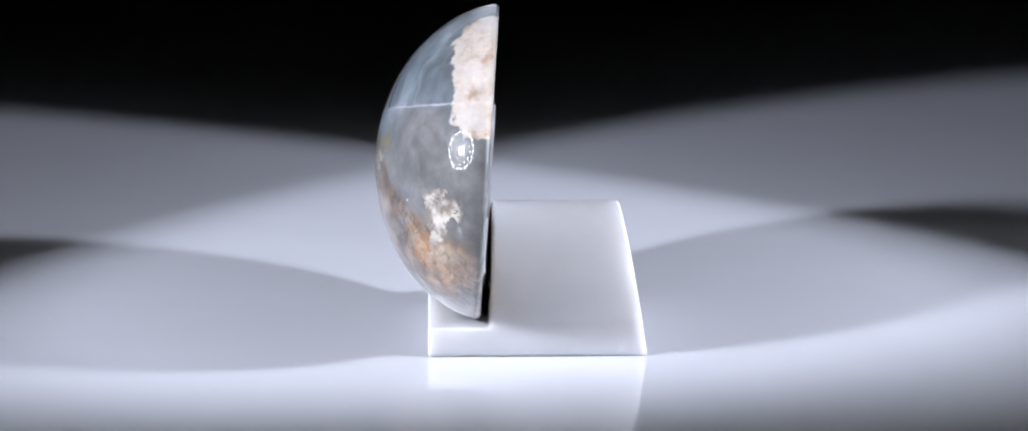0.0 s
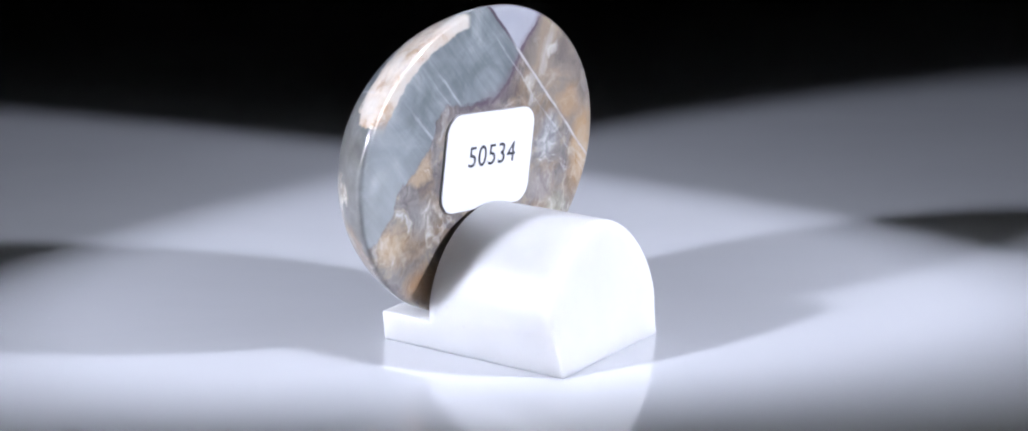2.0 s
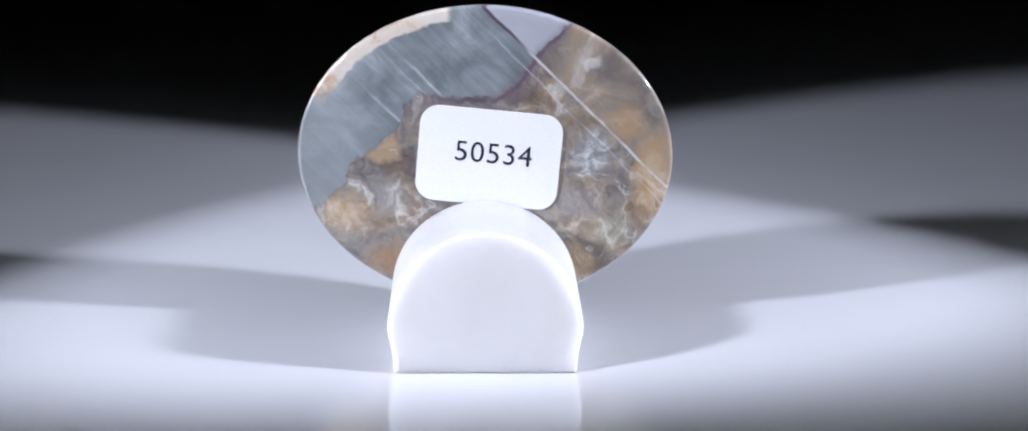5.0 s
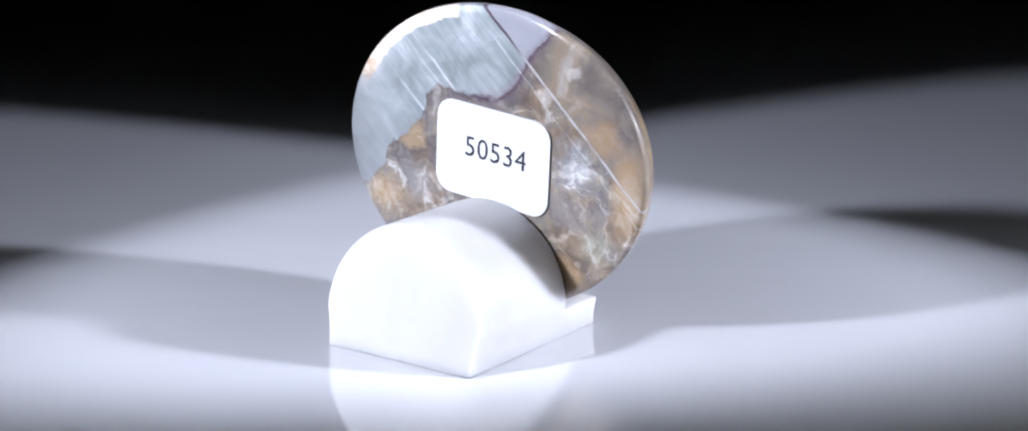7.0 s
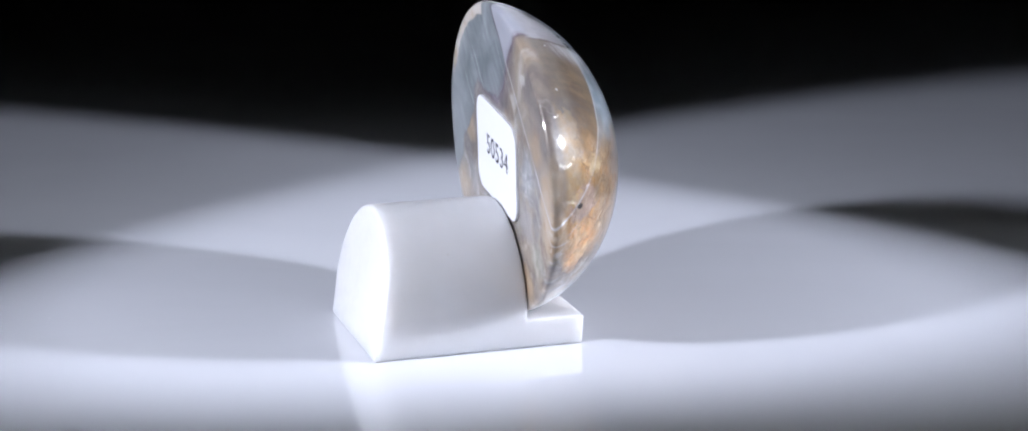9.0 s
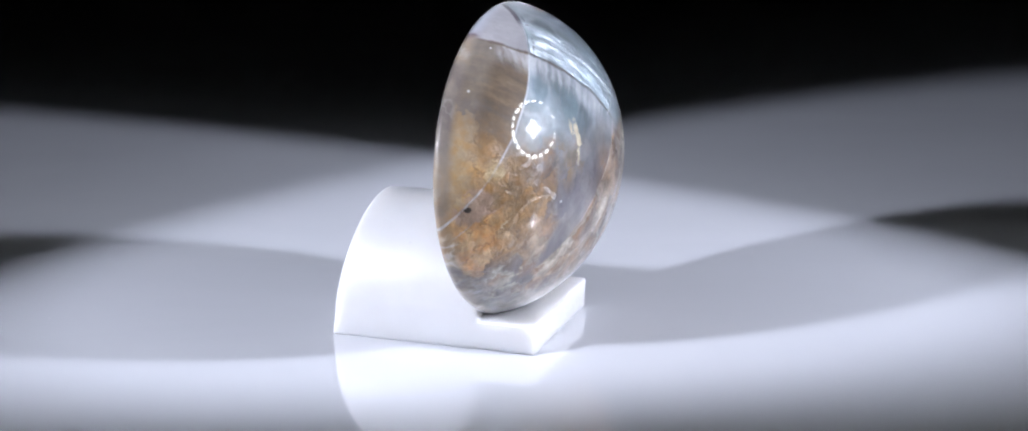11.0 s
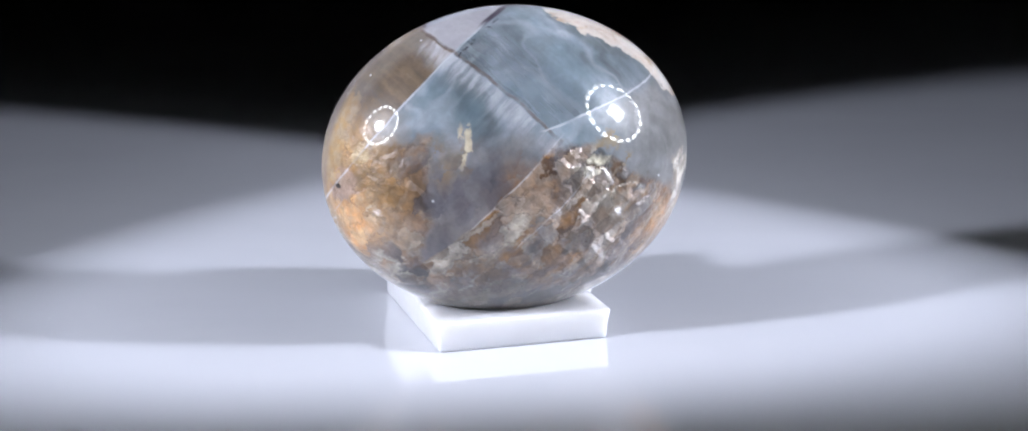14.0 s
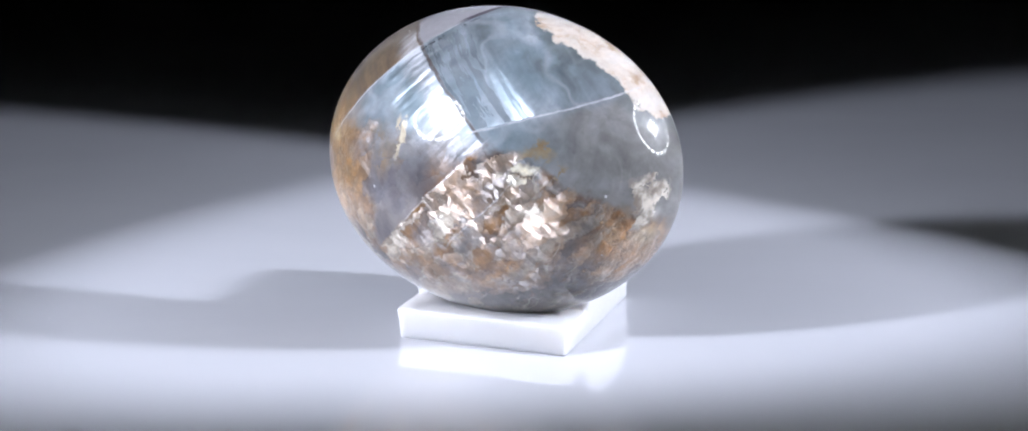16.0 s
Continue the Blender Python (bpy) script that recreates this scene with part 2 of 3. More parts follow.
    def blob(col, at, size, colour, second, edge=0.2, wobble=0.6, amount=1.0):
        d = t.vec("LENGTH", t.vec("DIVIDE", t.vec("SUBTRACT", t.vec("ADD", t.vec("ADD", soft, t.vec("SCALE", fine, scale=wobble * 2)), t.vec("SCALE", broken, scale=wobble * 2.4)), at), size))
        mask = t.step(d, 1.0 - edge, 1.0 + edge * 0.3, (amount, 0.0))
        return t.mix(mask, col, t.mix(t.step(t.noise(p, 0.7, 4), 0.35, 0.65), colour, second))

    # warm patches of the one end
    col = blob(col, (-4.5, 16.5, 20.0), (9.0, 7.0, 10.5), (0.50, 0.275, 0.095), (0.42, 0.275, 0.14), 0.7, 0.9, 0.7)
    col = blob(col, (-1.2, 20.0, 23.0), (3.2, 5.0, 12.0), (0.52, 0.33, 0.13), (0.54, 0.42, 0.27), 0.7, 0.9, 0.7)
    col = blob(col, (-3.0, 19.4, 15.4), (4.6, 4.0, 4.4), (0.80, 0.39, 0.13), (0.72, 0.46, 0.23), 0.5, 0.6)
    col = blob(col, (-7.0, 18.0, 15.8), (1.4, 2.2, 2.4), (0.95, 0.78, 0.55), (0.90, 0.62, 0.36), 0.3, 0.75)
    col = blob(col, (-6.6, 14.6, 9.8), (3.0, 2.6, 2.0), (0.50, 0.47, 0.38), (0.60, 0.54, 0.42), 0.45, 0.9)
    col = blob(col, (-8.0, 10.5, 6.6), (2.4, 2.8, 1.2), (0.50, 0.51, 0.50), (0.38, 0.39, 0.38), 0.6, 1.0, 0.5)
    col = blob(col, (-5.0, 20.0, 20.0), (3.2, 2.4, 1.9), (0.44, 0.30, 0.22), (0.40, 0.28, 0.20), 0.22, 0.75)
    col = blob(col, (-6.6, 18.6, 24.0), (2.0, 1.5, 1.8), (0.60, 0.46, 0.27), (0.46, 0.30, 0.14), 0.3, 0.6)
    col = blob(col, (-3.6, 20.0, 19.9), (0.7, 0.45, 0.4), (0.015, 0.008, 0.004), (0.02, 0.01, 0.005), 0.4, 0.01)
    col = blob(col, (-12.2, 8.8, 24.0), (3.0, 2.2, 3.4), (0.27, 0.17, 0.07), (0.20, 0.145, 0.085), 0.8, 1.2, 0.7)
    col = blob(col, (-12.5, 7.0, 25.8), (3.0, 0.5, 2.8), (0.66, 0.58, 0.42), (0.5, 0.42, 0.3), 0.4, 0.5)
    # brown heart and the cream flakes beside it
    col = blob(col, (-13.4, 9.3, 19.2), (4.0, 4.4, 3.4), (0.11, 0.105, 0.125), (0.17, 0.16, 0.18), 0.9, 0.8, 0.85)
    col = blob(col, (-14.0, 0.5, 20.5), (4.0, 3.4, 4.0), (0.27, 0.125, 0.03), (0.17, 0.09, 0.04), 0.7, 1.0, 0.85)
    col = blob(col, (-12.9, -9.4, 24.6), (3.0, 2.4, 1.4), (0.27, 0.175, 0.07), (0.34, 0.26, 0.14), 0.5, 1.1, 0.8)
    col = blob(col, (-12.9, -7.6, 22.7), (3.0, 2.6, 0.7), (0.68, 0.62, 0.46), (0.52, 0.48, 0.38), 0.5, 0.7)
    # the other end: a pale fossil patch and the honey glow below it
    col = blob(col, (-7.4, -18.6, 14.0), (6.0, 5.6, 4.6), (0.66, 0.33, 0.12), (0.54, 0.36, 0.21), 0.7, 0.5, 0.8)
    col = blob(col, (-6.0, -20.9, 15.0), (2.2, 2.0, 1.6), (0.66, 0.50, 0.30), (0.60, 0.46, 0.30), 0.7, 0.3, 0.9)
    col = blob(col, (-7.4, -20.4, 19.4), (3.3, 2.9, 3.4), (0.03, 0.025, 0.02), (0.35, 0.33, 0.31), 0.25, 1.0, 0.8)
    col = blob(col, (-7.2, -20.6, 19.6), (2.9, 2.9, 3.1), (0.86, 0.79, 0.68), (0.33, 0.28, 0.23), 0.25, 1.1)
    # the cream crust along the upper rim
    rim = t.vec("ADD", t.vec("ADD", p, t.vec("SCALE", wob, scale=3.2)), t.vec("SCALE", fine, scale=1.2))
    crust = t.all(t.step(t.lin(rim, (0.0, -0.555, 0.832), -35.2), -0.1, 0.15), t.step(t.lin(rim, (1.0, 0, 0)), -5.5, -5.1), t.step(y, -5.6, -5.2, (1.0, 0.0)))
    edge = t.all(t.step(t.lin(rim, (0.0, -0.555, 0.832), -35.2), -0.9, -0.1), t.step(t.lin(rim, (1.0, 0, 0)), -7.0, -6.0), t.step(y, -5.6, -5.0, (1.0, 0.0)))
    col = t.mix(t.f("MULTIPLY", edge, 0.55), col, (0.12, 0.14, 0.14))
    peach = t.ramp(t.noise(t.vec("MULTIPLY", rim, (1.0, 0.5, 0.8)), 0.38, 5, 0.6), ((0.36, (0.80, 0.74, 0.67)), (0.52, (0.76, 0.66, 0.56)), (0.66, (0.55, 0.38, 0.25))))
    col = t.mix(crust, col, peach)
    # joints: the crack, the dark vein, thin healed seams
    dim = t.step(t.noise(p, 0.5, 3), 0.3, 0.6)
    col = t.mix(t.all(t.line(vein, 0.42), t.f("ADD", t.f("MULTIPLY", dim, 0.6), 0.15), t.step(t.f("SUBTRACT", t.lin(p, (0, 0, 1.0)), t.f("MULTIPLY", rear, 6.3)), 25.5, 27.5)), col, (0.12, 0.075, 0.055))
    col = t.mix(t.all(t.line(rise_r, 0.5), rear, t.step(y, -5.0, -2.0), t.f("SUBTRACT", 1.0, beyond), 0.65), col, (0.07, 0.05, 0.06))
    seams = (
        (crack, 0.26, 0.6, None),
        (t.f("ADD", crack, 2.8), 0.16, 0.6, t.all(rear, t.step(vein, -1.0, 0.0, (1.0, 0.0)))),
        (t.lin(soft, (0, 1.0, 1.0), -22.7), 0.2, 0.5, t.f("ADD", t.all(front, t.step(t.lin(p, (0, 0, 1.0)), 15.0, 17.0), t.step(t.lin(p, (0, 0, 1.0)), 26.0, 27.0, (1.0, 0.0))), t.all(rear, t.step(t.lin(p, (0, 0, 1.0)), 26.0, 28.0)))),
        (t.lin(soft, (0, 1.0, 1.0), -14.9), 0.2, 0.55, t.all(front, t.step(y, 0.0, 2.0, (1.0, 0.0)), t.step(t.lin(p, (0, 0, 1.0)), 21.5, 23.5, (1.0, 0.0)))),
        (t.lin(soft, (0, 1.0, 1.0), -9.4), 0.2, 0.5, t.all(rear, t.step(t.lin(p, (0, 0, 1.0)), 21.0, 23.0))),
        (t.lin(soft, (0.0, 0.27, 1.0), -26.75), 0.17, 0.7, t.all(front, t.step(y, -2.0, -1.0, (1.0, 0.0)))),
    )
    for d, half, amount, where in seams:
        mask = t.all(t.line(d, half), t.step(t.noise(p, 0.35, 3), 0.3, 0.62, (0.25, 1.0)), amount)
        col = t.mix(mask if where is None else t.f("MULTIPLY", mask, where), col, (0.70, 0.70, 0.72))
    dash = t.all(t.line(t.f("ADD", crack, 1.1), 0.35), t.step(t.noise(t.vec("MULTIPLY", p, (1, 1, 1)), 0.8, 2), 0.5, 0.56), t.step(t.lin(p, (0, 0, 1.0)), 34.0, 35.0), front)
    col = t.mix(t.f("MULTIPLY", dash, 0.85), col, (0.03, 0.03, 0.04))
    col = t.mix(t.all(t.line(crack, 0.7), t.step(t.lin(p, (0, 0, 1.0)), 37.6, 38.6)), col, (0.05, 0.03, 0.05))
    speck = t.step(t.voronoi(p, 0.22), 0.025, 0.045, (0.8, 0.0))
    col = t.mix(speck, col, (0.8, 0.8, 0.82))
    z_low = t.lin(rag, (0, 0, 1.0))
    # relief of the flakes lies under a smooth polish
    mica = t.all(t.step(t.vec("DOT_PRODUCT", cell, (0, 0, 1.0)), 0.30, 0.42), t.step(t.noise(p, 0.2, 2), 0.38, 0.5, (0.3, 1.0)), low, t.step(y, 8.0, 12.0, (1.0, 0.15)), t.step(z_low, 8.0, 15.0))
    col = t.mix(t.f("MULTIPLY", mica, 0.3), col, (0.58, 0.54, 0.49))
    # ---- the flat back: blue-grey above a ragged border, pearly brown below, tan beyond the crack ----
    flat = t.step(t.lin(p, (1.0, 0, -0.055), 1.84), -1.7, -0.5)
    jag = t.vec("ADD", t.vec("ADD", p, t.vec("SCALE", wob, scale=0.9)), t.vec("SCALE", fine, scale=1.3))
    jy, jz = t.lin(jag, (0, 1.0, 0)), t.lin(jag, (0, 0, 1.0))
    border = t.curve(jy, ((-24, 14), (24, 40), (-21.3, 14.6), (-19.5, 16.3), (-18.0, 17.6), (-17.4, 20.2), (-14.3, 22.3), (-11.9, 24.4), (-11.0, 27.2), (-9.2, 29.0),
                          (-5.2, 28.3), (0.0, 28.4), (2.8, 30.2), (4.8, 33.3), (8.3, 37.1), (10.5, 39.8)), -24, 24, 40)
    over = t.f("SUBTRACT", jz, border)
    past = t.step(crack, -0.05, 0.15)
    sky = t.step(over, -0.12, 0.12)
    z = t.lin(p, (0, 0, 1.0))
    slate_n = t.f("ADD", t.f("MULTIPLY", cloud, 0.68), t.f("MULTIPLY", fib_a, 0.32))
    slate = t.ramp(slate_n, ((0.36, (0.13, 0.15, 0.16)), (0.47, (0.20, 0.228, 0.242)), (0.57, (0.30, 0.33, 0.345)), (0.70, (0.52, 0.55, 0.57))))
    # sheen towards one rim, put into the colour as a paler gradient
    slate = t.mix(t.f("MULTIPLY", t.step(t.lin(soft, (0, 1.0, 0.35)), -12.0, -1.0, (1.0, 0.0)), 0.45), slate, (0.46, 0.49, 0.52))
    # pearly folds: soft-edged cells, thin bright creases, dull violet between them
    fold_p = t.vec("ADD", t.vec("MULTIPLY", q, (0.8, 0.8, 1.1)), t.vec("SCALE", wob, scale=4.0))
    fold = t.noise(fold_p, 0.3, 4, 0.55, 0.8)
    silt = t.noise(t.vec("ADD", p, t.vec("SCALE", wob, scale=3.0)), 0.11, 4, 0.6, 0.8)
    pearl_b = t.ramp(fold, ((0.30, (0.10, 0.085, 0.085)), (0.41, (0.19, 0.165, 0.16)), (0.50, (0.26, 0.235, 0.215)), (0.57, (0.33, 0.275, 0.205)), (0.64, (0.44, 0.42, 0.40)), (0.76, (0.78, 0.77, 0.75))))
    earth = t.ramp(fold, ((0.32, (0.14, 0.105, 0.085)), (0.46, (0.24, 0.175, 0.125)), (0.58, (0.34, 0.265, 0.195)), (0.72, (0.60, 0.55, 0.48))))
    low_b = t.mix(t.step(silt, 0.44, 0.60), pearl_b, earth)
    dusk = t.mix(t.step(fold, 0.35, 0.65), (0.155, 0.13, 0.14), (0.26, 0.23, 0.225))
    nearby = t.step(over, -5.5, -0.3, (0.0, 0.75))
    low_b = t.mix(t.f("MULTIPLY", nearby, t.step(y, -14.0, -8.0)), low_b, dusk)
    tan_b = t.ramp(t.noise(t.vec("ADD", soft, t.vec("SCALE", fine, scale=0.8)), 0.14, 4, 0.55, 0.7),
                   ((0.34, (0.19, 0.16, 0.145)), (0.47, (0.28, 0.235, 0.20)), (0.56, (0.35, 0.28, 0.21)), (0.70, (0.52, 0.48, 0.44))))
    lilac_b = t.mix(cloud, (0.36, 0.37, 0.42), (0.58, 0.58, 0.62))
    back = t.mix(sky, t.mix(past, low_b, tan_b), t.mix(past, slate, lilac_b))

    def patch(back, at, size, colour, second, edge, amount):
        flat_p = t.vec("MULTIPLY", t.vec("ADD", jag, t.vec("SCALE", wob, scale=2.0)), (0, 1, 1))
        d = t.vec("LENGTH", t.vec("DIVIDE", t.vec("SUBTRACT", flat_p, (0, *at)), (1, *size)))
        mask = t.f("MULTIPLY", t.step(d, 1.0 - edge, 1.0, (amount, 0.0)), t.f("SUBTRACT", 1.0, sky))
        return t.mix(mask, back, t.mix(t.step(fold, 0.42, 0.66), colour, second))

    back = patch(back, (-18.5, 14.0), (3.8, 3.2), (0.46, 0.29, 0.14), (0.56, 0.42, 0.27), 0.8, 0.75)
    back = patch(back, (-11.0, 8.0), (6.0, 3.6), (0.38, 0.21, 0.09), (0.46, 0.30, 0.16), 0.7, 0.8)
    back = patch(back, (-13.8, 22.0), (3.0, 2.0), (0.46, 0.33, 0.20), (0.56, 0.44, 0.30), 0.5, 0.8)
    back = patch(back, (-12.6, 16.2), (4.0, 3.2), (0.34, 0.33, 0.32), (0.70, 0.70, 0.69), 0.7, 0.6)
    back = patch(back, (18.8, 19.0), (3.4, 8.0), (0.54, 0.34, 0.16), (0.62, 0.50, 0.37), 0.8, 0.75)
    back = patch(back, (15.5, 25.5), (3.0, 3.0), (0.46, 0.29, 0.15), (0.56, 0.42, 0.28), 0.7, 0.7)
    back = patch(back, (11.3, 21.8), (3.0, 3.6), (0.28, 0.29, 0.31), (0.74, 0.76, 0.78), 0.7, 0.65)
    back = patch(back, (10.5, 15.5), (3.4, 3.0), (0.25, 0.215, 0.21), (0.40, 0.37, 0.35), 0.6, 0.8)
    back = patch(back, (13.8, 12.0), (3.4, 3.0), (0.32, 0.31, 0.23), (0.66, 0.66, 0.58), 0.7, 0.65)
    back = patch(back, (9.5, 8.0), (4.0, 2.5), (0.42, 0.27, 0.13), (0.54, 0.42, 0.28), 0.6, 0.8)
    back = patch(back, (11.6, 33.0), (1.9, 0.9), (0.74, 0.70, 0.66), (0.80, 0.77, 0.73), 0.6, 0.6)
    crease = t.f("ABSOLUTE", t.f("SUBTRACT", t.noise(fold_p, 0.17, 3, 0.5, 0.6), 0.5))
    glow_line = t.all(t.step(crease, 0.002, 0.02, (1.0, 0.0)), t.step(t.noise(p, 0.3, 2), 0.5, 0.62), t.f("SUBTRACT", 1.0, sky), t.f("SUBTRACT", 1.0, t.f("MULTIPLY", past, 0.7)))
    back = t.mix(t.f("MULTIPLY", glow_line, 0.3), back, (0.88, 0.86, 0.83))
    # the dark violet vein along the border, and pale seams parallel to the crack
    vein_b = t.all(t.line(t.f("ADD", over, 0.1), 0.55), t.step(y, -8.0, -2.0, (0.25, 1.0)), t.step(t.noise(p, 0.5, 3), 0.3, 0.6, (0.45, 0.95)))
    back = t.mix(vein_b, back, (0.085, 0.055, 0.085))
    fuzz = t.all(t.step(t.f("ABSOLUTE", over), 0.2, 1.8, (0.45, 0.0)), t.step(y, -4.0, 0.0))
    back = t.mix(fuzz, back, (0.20, 0.15, 0.18))
    for off, half, amount, only in ((22.2, 0.3, 0.45, sky), (20.4, 0.2, 0.3, sky), (13.9, 0.34, 0.35, sky), (35.6, 0.22, 0.32, None)):
        mask = t.all(t.line(t.lin(soft, (0, 1.0, 1.0), -off), half), t.step(t.noise(p, 0.3, 3), 0.32, 0.6, (0.2, 1.0)), amount, t.step(over, 4.5, 8.0, (1.0, 0.35)))
        back = t.mix(mask if only is None else t.f("MULTIPLY", mask, only), back, (0.78, 0.80, 0.82))
    back = t.mix(t.all(t.line(crack, 0.34), t.step(t.noise(p, 0.3, 3), 0.3, 0.6, (0.35, 0.9)), t.step(z, 33.0, 36.0, (1.0, 0.15))), back, (0.80, 0.78, 0.77))
    back = t.mix(t.all(t.line(crack, 0.42), t.step(z, 33.5, 36.5, (0.2, 0.9))), back, (0.09, 0.055, 0.085))
    ell = t.vec("LENGTH", t.vec("DIVIDE", t.vec("SUBTRACT", t.vec("ADD", t.vec("ADD", t.vec("MULTIPLY", p, (0, 1, 1)), t.vec("SCALE", wob, scale=1.3)), t.vec("SCALE", fine, scale=0.7)), (0, -1.268, 21.1)), (100.0, 22.48, 18.45)))
    rind = t.all(t.step(ell, 0.905, 0.925), t.step(y, -6.0, -5.0, (1.0, 0.0)), t.step(z, 27.0, 30.0))
    back = t.mix(rind, back, peach)
    # fine grain; shade in the crevices between the flakes, painted as dark lines
    grain = t.noise(t.vec("ADD", p, t.vec("SCALE", wob, scale=2.0)), 0.75, 5, 0.65, 0.4)
    mottle = t.noise(t.vec("ADD", q, t.vec("SCALE", fine, scale=1.5)), 0.3, 4, 0.6, 0.5)
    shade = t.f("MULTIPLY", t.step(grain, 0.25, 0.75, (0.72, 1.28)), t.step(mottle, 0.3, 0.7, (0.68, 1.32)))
    shade = t.f("ADD", 1.0, t.f("MULTIPLY", t.f("SUBTRACT", shade, 1.0), t.f("MAXIMUM", low, 0.3)))
    crevice_shade = t.all(t.step(rim_d, 0.01, 0.07, (0.6, 0.0)), low, t.step(grain, 0.4, 0.6))
    col = t.vec("SCALE", t.mix(crevice_shade, col, (0.06, 0.04, 0.03)), scale=shade)
    col = t.mix(flat, col, back)
    # silky layers: their planes lie at a slant under the polish, so they flash at one angle
    height = t.f("ADD", t.noise(t.vec("ADD", q, t.vec("SCALE", fine, scale=0.8)), 0.42, 3, 0.5, 0.8), t.f("MULTIPLY", t.f("MINIMUM", rim_d, 0.3), 1.1))
    height = t.mix(flat, height, fold)
    dull = t.f("SUBTRACT", 1.0, sky)
    not_flat = t.f("SUBTRACT", 1.0, flat)
    amount = t.f("ADD", t.all(low, not_flat, 0.4), t.f("ADD", 0.03, t.all(flat, dull, t.f("SUBTRACT", 1.0, t.f("MULTIPLY", past, 0.6)), 0.35)))
    not_low = t.f("SUBTRACT", 1.0, low)
    satin = t.all(t.step(vein, -11.0, -7.0), t.step(vein, -0.5, -0.15, (1.0, 0.0)), front, t.step(crack, -0.2, 0.5, (1.0, 0.5)), not_low, t.step(fib_a, 0.35, 0.65, (0.5, 1.0)))
    sheet = t.all(t.step(vein, 0.28, 0.34), t.step(vein, 7.0, 11.0, (1.0, 0.0)), t.step(crack, -0.4, -0.1, (1.0, 0.0)), front, t.step(t.lin(soft, (0, 0.27, 1.0)), 26.9, 26.96), t.step(fib_b, 0.35, 0.6, (0.8, 1.0)))
    foil = t.all(flat, dull, t.step(fold, 0.50, 0.62), t.f("SUBTRACT", 1.0, t.f("MULTIPLY", past, 0.8)))
    mica_f = t.f("MULTIPLY", mica, not_flat)
    thread = t.noise(t.vec("MULTIPLY", q, (0.4, 0.14, 2.6)), 1.0, 4, 0.6)
    heart = t.all(low, not_flat, t.step(y, -17.0, -11.0), t.step(y, 12.0, 16.0, (1.0, 0.0)))
    sliver = t.voronoi(t.vec("ADD", t.vec("MULTIPLY", q, (1.0, 1.9, 0.6)), t.vec("SCALE", fine, scale=1.8)), 0.8, "Color")
    strewn = t.vec("ADD", t.vec("SCALE", t.vec("SUBTRACT", cell, (0.5, 0.5, 0.5)), scale=0.3), t.vec("SCALE", t.vec("SUBTRACT", sliver, (0.5, 0.5, 0.5)), scale=0.4))
    scatter = t.vec("SCALE", strewn, scale=heart)
    ripple = t.vec("SCALE", (0.0, 0.6, 0.6), scale=t.all(t.f("SUBTRACT", t.mix(sheet, thread, fib_b), 0.5), t.step(sheet, 0.0, 1.0, (1.3, 0.45)), t.f("MAXIMUM", satin, sheet)))
    planes = t.vec("SCALE", (-0.93, 0.12, 0.36), scale=t.f("MULTIPLY", heart, 0.7))
    planes = t.vec("ADD", planes, t.vec("SCALE", (-0.92, 0.17, 0.36), scale=t.f("MULTIPLY", satin, 0.65)))
    planes = t.vec("ADD", planes, t.vec("SCALE", (-0.83, 0.46, 0.32), scale=t.f("MULTIPLY", sheet, 0.88)))
    silky = t.all(flat, sky, t.step(crack, -0.3, 0.0, (1.0, 0.0)))
    planes = t.vec("ADD", planes, t.vec("SCALE", (0.88, 0.30, 0.36), scale=t.f("MULTIPLY", silky, 0.55)))
    planes = t.vec("ADD", planes, t.vec("SCALE", (0.83, 0.42, 0.36), scale=t.f("MULTIPLY", foil, 0.5)))
    planes = t.vec("ADD", t.vec("ADD", planes, scatter), ripple)
    rest = t.f("SUBTRACT", 1.0, t.f("MINIMUM", t.f("ADD", t.f("MULTIPLY", heart, 0.7), t.f("ADD", t.f("MULTIPLY", satin, 0.65), t.f("ADD", t.f("MULTIPLY", sheet, 0.88), t.f("MULTIPLY", silky, 0.55)))), 0.9))
    facing = t.vec("NORMALIZE", t.vec("ADD", t.vec("SCALE", t.bump(height, amount, 1.2 * MM), scale=rest), t.to_world(planes)))
    metal = t.f("MAXIMUM", t.f("MAXIMUM", t.f("MULTIPLY", mica_f, 0.18), t.f("MULTIPLY", satin, 0.36)), t.f("MAXIMUM", t.f("MULTIPLY", sheet, 0.34), t.f("MAXIMUM", t.f("MULTIPLY", foil, 0.13), t.f("MULTIPLY", silky, 0.17))))
    rough = t.f("SUBTRACT", t.f("SUBTRACT", 0.42, t.f("MULTIPLY", mica_f, 0.07)), t.f("MULTIPLY", sheet, 0.16))
    t.b.inputs["Subsurface Radius"].default_value = (1.0, 0.95, 0.9)
    return t.set(Base_Color=t.vec("SCALE", col, scale=0.74), Normal=facing, Roughness=rough, Metallic=metal,
                 Specular_IOR_Level=t.f("ADD", 0.2, t.f("MULTIPLY", low, 0.15)),
                 Subsurface_Weight=t.f("SUBTRACT", 0.6, t.f("MULTIPLY", low, 0.4)), Subsurface_Scale=t.f("MULTIPLY", t.f("SUBTRACT", 1.0, t.f("MULTIPLY", flat, 0.75)), 3.0 * MM),
                 Sheen_Weight=0.3, Sheen_Roughness=0.35, Coat_Weight=1.0, Coat_Roughness=0.02, Coat_IOR=1.68)


